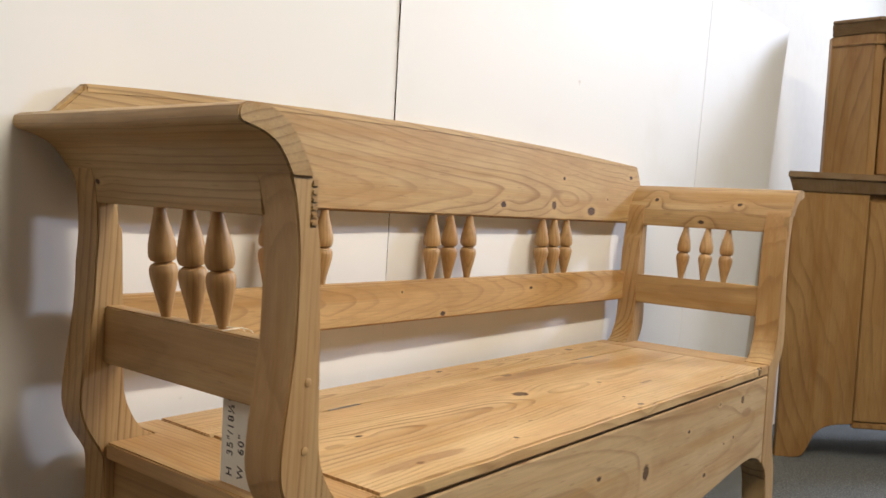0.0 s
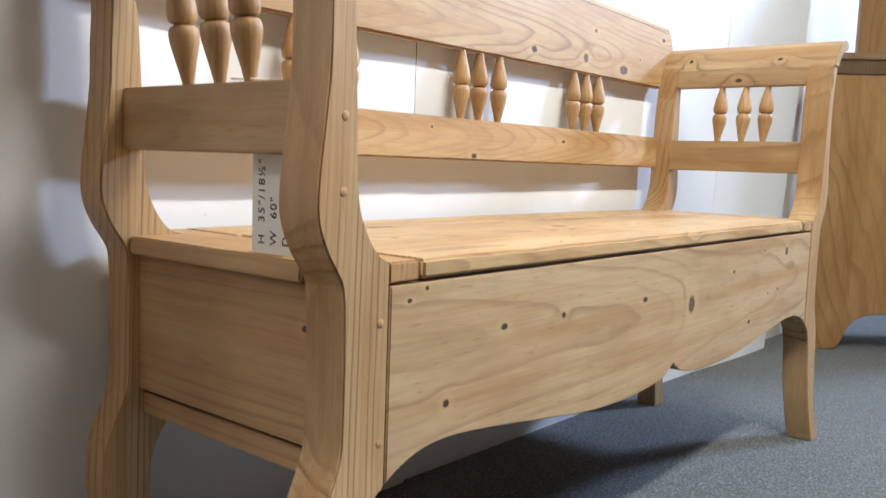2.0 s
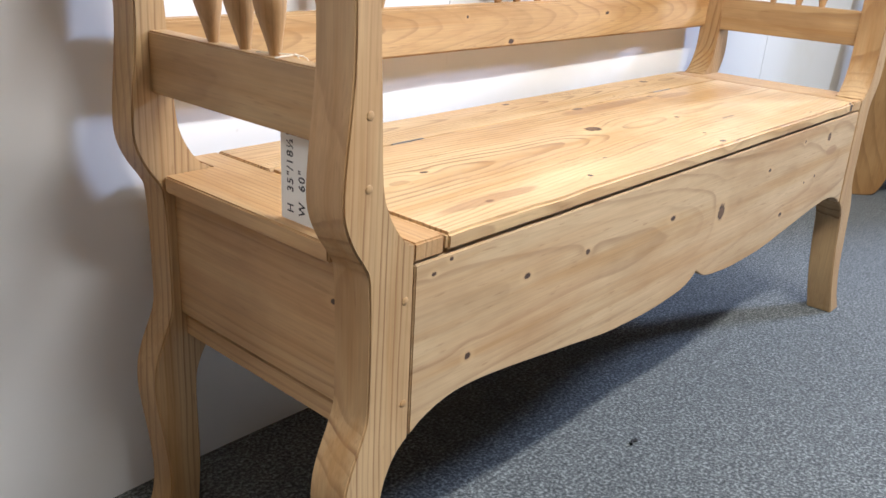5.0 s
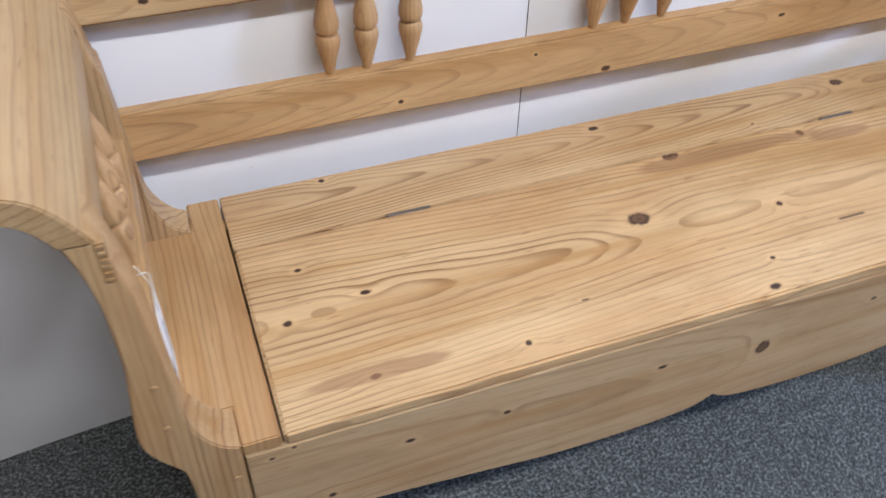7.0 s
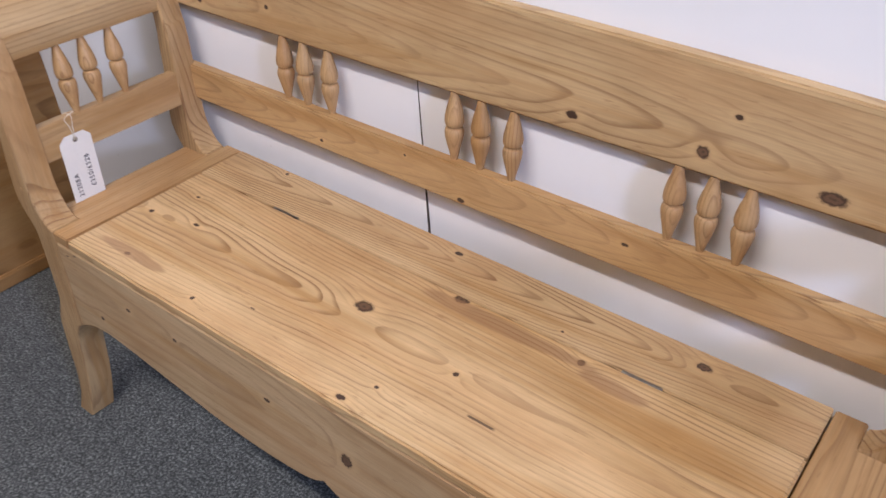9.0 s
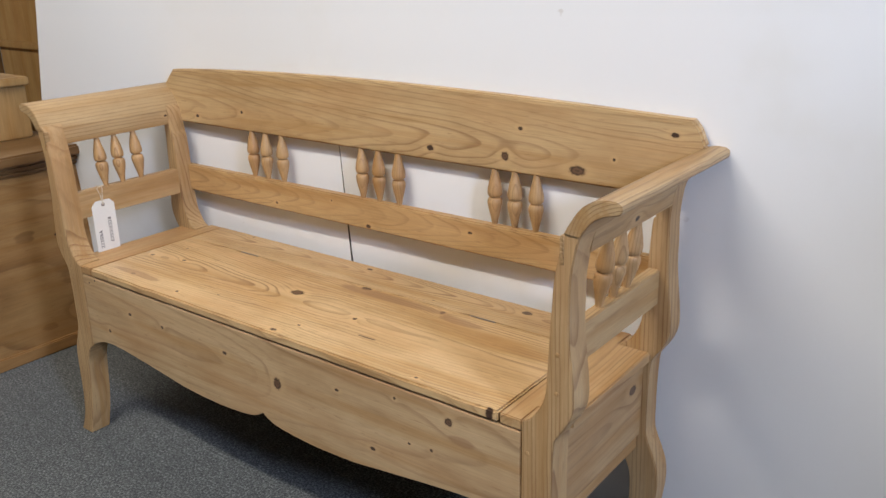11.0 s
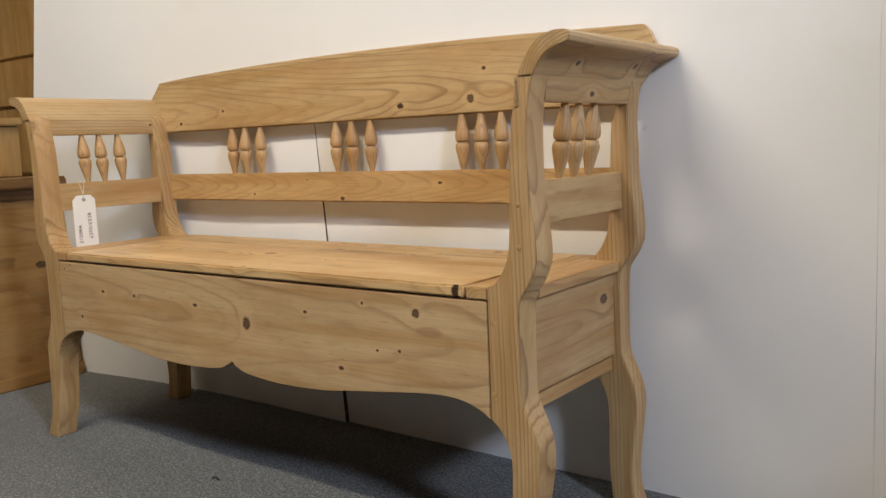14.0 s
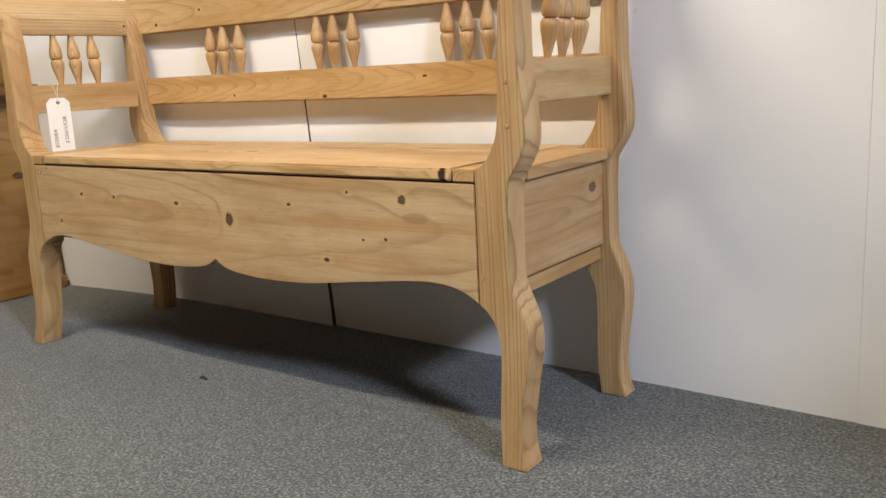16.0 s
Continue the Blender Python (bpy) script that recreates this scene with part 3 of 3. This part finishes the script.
def crown(low_corners, high_corners, z0, z1):
    """A moulding that flares from one plan outline to another."""
    bm = prism(low_corners, z0, z1, 0)
    for v in bm.verts:
        if v.co.z > (z0 + z1) / 2:
            k = min(range(len(low_corners)), key=lambda i: (Vector(low_corners[i]).xy - v.co.xy).length)
            v.co.xy = Vector(high_corners[k]).xy
    return soften(bm, 0.002)


CUP = Vector((1.69, 0.295, 0))


def cup(along, deep):
    return CUP + FRONT_DIR * along + IN_DIR * deep


corner = root("corner_cupboard", CUP, "honey-coloured old pine cupboard in two parts beside the boards", "cupboard")


def corner_part(name, bm, material, parent=None, label=""):
    ob = finish(name, bm, material, parent or corner, label)
    if parent is None:
        ob.matrix_parent_inverse = Matrix.Translation(-CUP)
    return ob


corner_part("carcass", prism([cup(0.012, 0.02), cup(0.9, 0.02), cup(0.9, 0.42), cup(0.11, 0.26)], 0.12, 0.885), OLD_PINE)
# front board with a scrolled foot
foot = spline([(0.0, 0.0), (0.075, 0.003), (0.10, 0.03), (0.125, 0.085), (0.17, 0.115), (0.24, 0.125)], 5) + [(0.24, 0.885), (0.0, 0.885)]
bm = slab(foot, "y", 0.0, 0.024, 0.002)
bm.transform(Matrix.Translation(CUP) @ Matrix(((FRONT_DIR.x, IN_DIR.x, 0), (FRONT_DIR.y, IN_DIR.y, 0), (0, 0, 1))).to_4x4())
corner_part("stile", bm, OLD_PINE)
corner_part("side_board", prism([cup(0.0, 0.025), cup(0.02, 0.025), cup(0.125, 0.26), cup(0.10, 0.26)], 0.0, 0.885), OLD_PINE)
corner_part("door", prism([cup(0.244, 0.004), cup(0.62, 0.004), cup(0.62, 0.026), cup(0.244, 0.026)], 0.135, 0.86), OLD_PINE)
corner_part("apron", prism([cup(0.242, 0.002), cup(0.66, 0.002), cup(0.66, 0.024), cup(0.242, 0.024)], 0.112, 0.132), OLD_PINE)


def base_rim(g):
    return [cup(-g, -g), cup(0.9, -g), cup(0.9, 0.42), cup(0.12 - g, 0.30)]


corner_part("top_moulding", crown(base_rim(0.005), base_rim(0.026), 0.885, 0.926), DULL_PINE)
corner_part("top_board", prism(base_rim(0.032), 0.9265, 0.948), DULL_PINE)
B, A = cup(0.24, 0.055), cup(0.132, 0.15)
corner_part("upper_side", prism([A, B, B + IN_DIR * 0.03, A + IN_DIR * 0.03], 0.948, 1.42), OLD_PINE)
corner_part("upper_back", prism([A + IN_DIR * 0.02, B + IN_DIR * 0.02, cup(0.9, 0.08), cup(0.9, 0.42), A + IN_DIR * 0.14 + FRONT_DIR * 0.09], 0.948, 1.42), OLD_PINE)
corner_part("upper_stile", prism([B, cup(0.268, 0.055), cup(0.268, 0.085), B + IN_DIR * 0.03], 0.948, 1.42), OLD_PINE)
door = corner_part("upper_door", prism([cup(0.274, 0.052), cup(0.62, 0.052), cup(0.62, 0.075), cup(0.274, 0.075)], 0.955, 1.34), OLD_PINE)


def upper_rim(g):
    return [A + Vector((-g, -0.2 * g, 0)), B + Vector((-g * 0.9, -0.5 * g, 0)), cup(0.9, 0.055 - g), cup(0.9, 0.42), A + IN_DIR * 0.15 + FRONT_DIR * 0.10]


corner_part("frieze_bead", prism(upper_rim(0.008), 1.383, 1.392, 0.003), OLD_PINE)
corner_part("cornice", crown(upper_rim(0.004), upper_rim(0.032), 1.42, 1.454), DULL_PINE)
corner_part("cornice_board", prism(upper_rim(0.036), 1.4545, 1.466), DULL_PINE)
escutcheon = [(0.0, -0.045), (0.008, -0.04), (0.006, -0.03), (0.012, -0.015), (0.012, 0.015), (0.006, 0.03), (0.009, 0.04), (0.0, 0.047)]
bm = slab(escutcheon + [(-x, z) for x, z in escutcheon[-2:0:-1]], "y", -0.002, 0.001, 0.0006)
bm.transform(Matrix.Translation(cup(0.30, 0.051) + Vector((0, 0, 1.165))) @ Matrix(((FRONT_DIR.x, IN_DIR.x, 0), (FRONT_DIR.y, IN_DIR.y, 0), (0, 0, 1))).to_4x4())
corner_part("escutcheon", bm, STEEL, door, "ornate dull metal key plate")

low = root("sideboard", (-1.215, 0, 0), "low old pine sideboard with a moulded top", "sideboard")


def low_part(name, bm, material, label=""):
    ob = finish(name, bm, material, low, label)
    ob.matrix_parent_inverse = Matrix.Translation((1.215, 0, 0))
    return ob


low_part("carcass", box(-2.1, -1.218, -0.2, 0.372, 0.03, 0.575, 0.003), OLD_PINE_SIDE)
low_part("plinth", box(-2.1, -1.208, -0.205, 0.376, 0.0, 0.040, 0.004), OLD_PINE_SIDE)
for g, z0, z1 in ((0.008, 0.575, 0.592), (0.016, 0.592, 0.607), (0.03, 0.607, 0.640)):
    low_part("top_moulding" if z1 < 0.62 else "top", box(-2.1, -1.215 + g, -0.20 - g, 0.385 + g * 0.4, z0, z1, 0.006), DARK_PINE)

chest = root("drawer_chest", (-1.7, 0, 0.64), "pale pine drawer chest standing on the sideboard", "chest")
for nm, dims, mat in (("body", (-2.05, -1.42, -0.15, 0.345, 0.0, 0.166), PALE_PINE), ("top", (-2.08, -1.40, -0.16, 0.35, 0.165, 0.19), PALE_PINE), ("gallery", (-2.05, -1.45, -0.14, 0.285, 0.19, 0.24), PALE_PINE)):
    x0, x1, y0, y1, z0, z1 = dims
    part(nm, box(x0 + 1.7, x1 + 1.7, y0, y1, z0, z1, 0.004), mat, chest)
tall = root("tall_cupboard", (-1.5, 0.5, 0.0), "tall pale pine cupboard standing behind the sideboard", "cupboard")
for nm, dims in (("body", (-0.355, 0.3, 0.0, 0.35, 0.0, 2.1)), ("moulding", (-0.365, 0.3, -0.012, 0.35, 0.885, 0.91)), ("moulding", (-0.363, 0.3, -0.010, 0.35, 1.052, 1.066))):
    part(nm, box(*dims, 0.004), PALE_PINE, tall)

# added box for an unidentified dark rectangle; carried down to rest on the floor
far = root("dark_box_stand_in", (-4.22, 1.5, 0), "dark wooden box standing in for a dark rectangle at the far grey wall", "cupboard")
part("body", box(-0.105, 0.105, -0.1, 0.098, 0.0, 1.06, 0.004), DARK_PINE, far)
part("top", box(-0.115, 0.115, -0.11, 0.098, 1.06, 1.085, 0.004), DARK_PINE, far)
# brightness of a lit strip on the far wall, put into a pale panel
door = root("bright_strip_panel", (-4.62, 1.6, 0), "pale cream panel standing in for a bright strip on the far grey wall", "door", kind="structure")
part("pale_panel", box(-0.16, 0.16, -0.03, -0.002, 0.0, 1.98, 0.003), WALL, door)

# ---- lint on the carpet ----
wire("carpet_lint", [(-0.105, 0.012, 0.003), (-0.097, 0.016, 0.004), (-0.09, 0.012, 0.003), (-0.086, 0.016, 0.002)], 0.0022, NEAR_BLACK)
tagged(bpy.data.objects["carpet_lint"], "small dark curl of lint lying on the carpet", "lint")

# ---- the tag ----
tag = root("price_tag", (-0.6765, 0.111, 0.60), "cream card swing tag with handwriting hanging from the arm rail", "tag")
bm = slab([(-0.031, -0.13), (0.031, -0.13), (0.031, -0.012), (0.019, 0.0), (-0.019, 0.0), (-0.031, -0.012)], "x", -0.0004, 0.0004, 0.0)
part("card", bm, PAPER, tag)
part("eyelet", turned([(0.0022, -0.0007), (0.005, -0.0007), (0.005, 0.0007), (0.0022, 0.0007)], (0, 0, 0)), STEEL, tag, "grey eyelet").matrix_local = pose(0, 0, -0.011, 0, 90, 0)
wire("string", [(0.0012, 0.001, -0.011), (0.002, 0.001, 0.012), (0.001, 0.004, 0.033), (-0.010, 0.003, 0.0345), (-0.027, 0.002, 0.034)], 0.0007, STRING, tag)
wire("string", [(0.0012, -0.001, -0.011), (0.0022, -0.004, 0.014), (0.001, -0.009, 0.033), (-0.012, 0.02, 0.0345), (-0.024, 0.035, 0.035)], 0.0007, STRING, tag)


def writing(text, size, m):
    """Handwritten characters as thin mesh strokes on the card."""
    cu = bpy.data.curves.new("writing", "FONT")
    cu.body, cu.size, cu.extrude, cu.offset, cu.space_character = text, size, 0.0001, 0.00012, 1.2
    ob = new("writing", cu)
    me = bpy.data.meshes.new_from_object(ob)
    bpy.data.objects.remove(ob)
    me.materials.append(INK)
    ob = new("writing", me)
    ob.parent = tag
    ob.matrix_local = m
    return ob


# text runs up the card; its face looks along +x inside the bench and along -x outside


def lettered(text, size, y, z, face):
    up = Vector((0, 0, 1))
    normal = Vector((face, 0, 0))
    m = Matrix.Identity(4)
    for i in range(3):
        m[i][0], m[i][1], m[i][2] = up[i], normal.cross(up)[i], normal[i]
    m.translation = (face * 0.0006, y, z)
    return writing(text, size, m)


lettered("2120BA", 0.0125, -0.012, -0.122, 1)
lettered("£250/£528", 0.0128, 0.016, -0.112, 1)
lettered('H  35"/18½"', 0.0135, 0.012, -0.122, -1)
lettered('W  60"', 0.0135, -0.006, -0.122, -1)
lettered('D  15½"', 0.0135, -0.024, -0.122, -1)
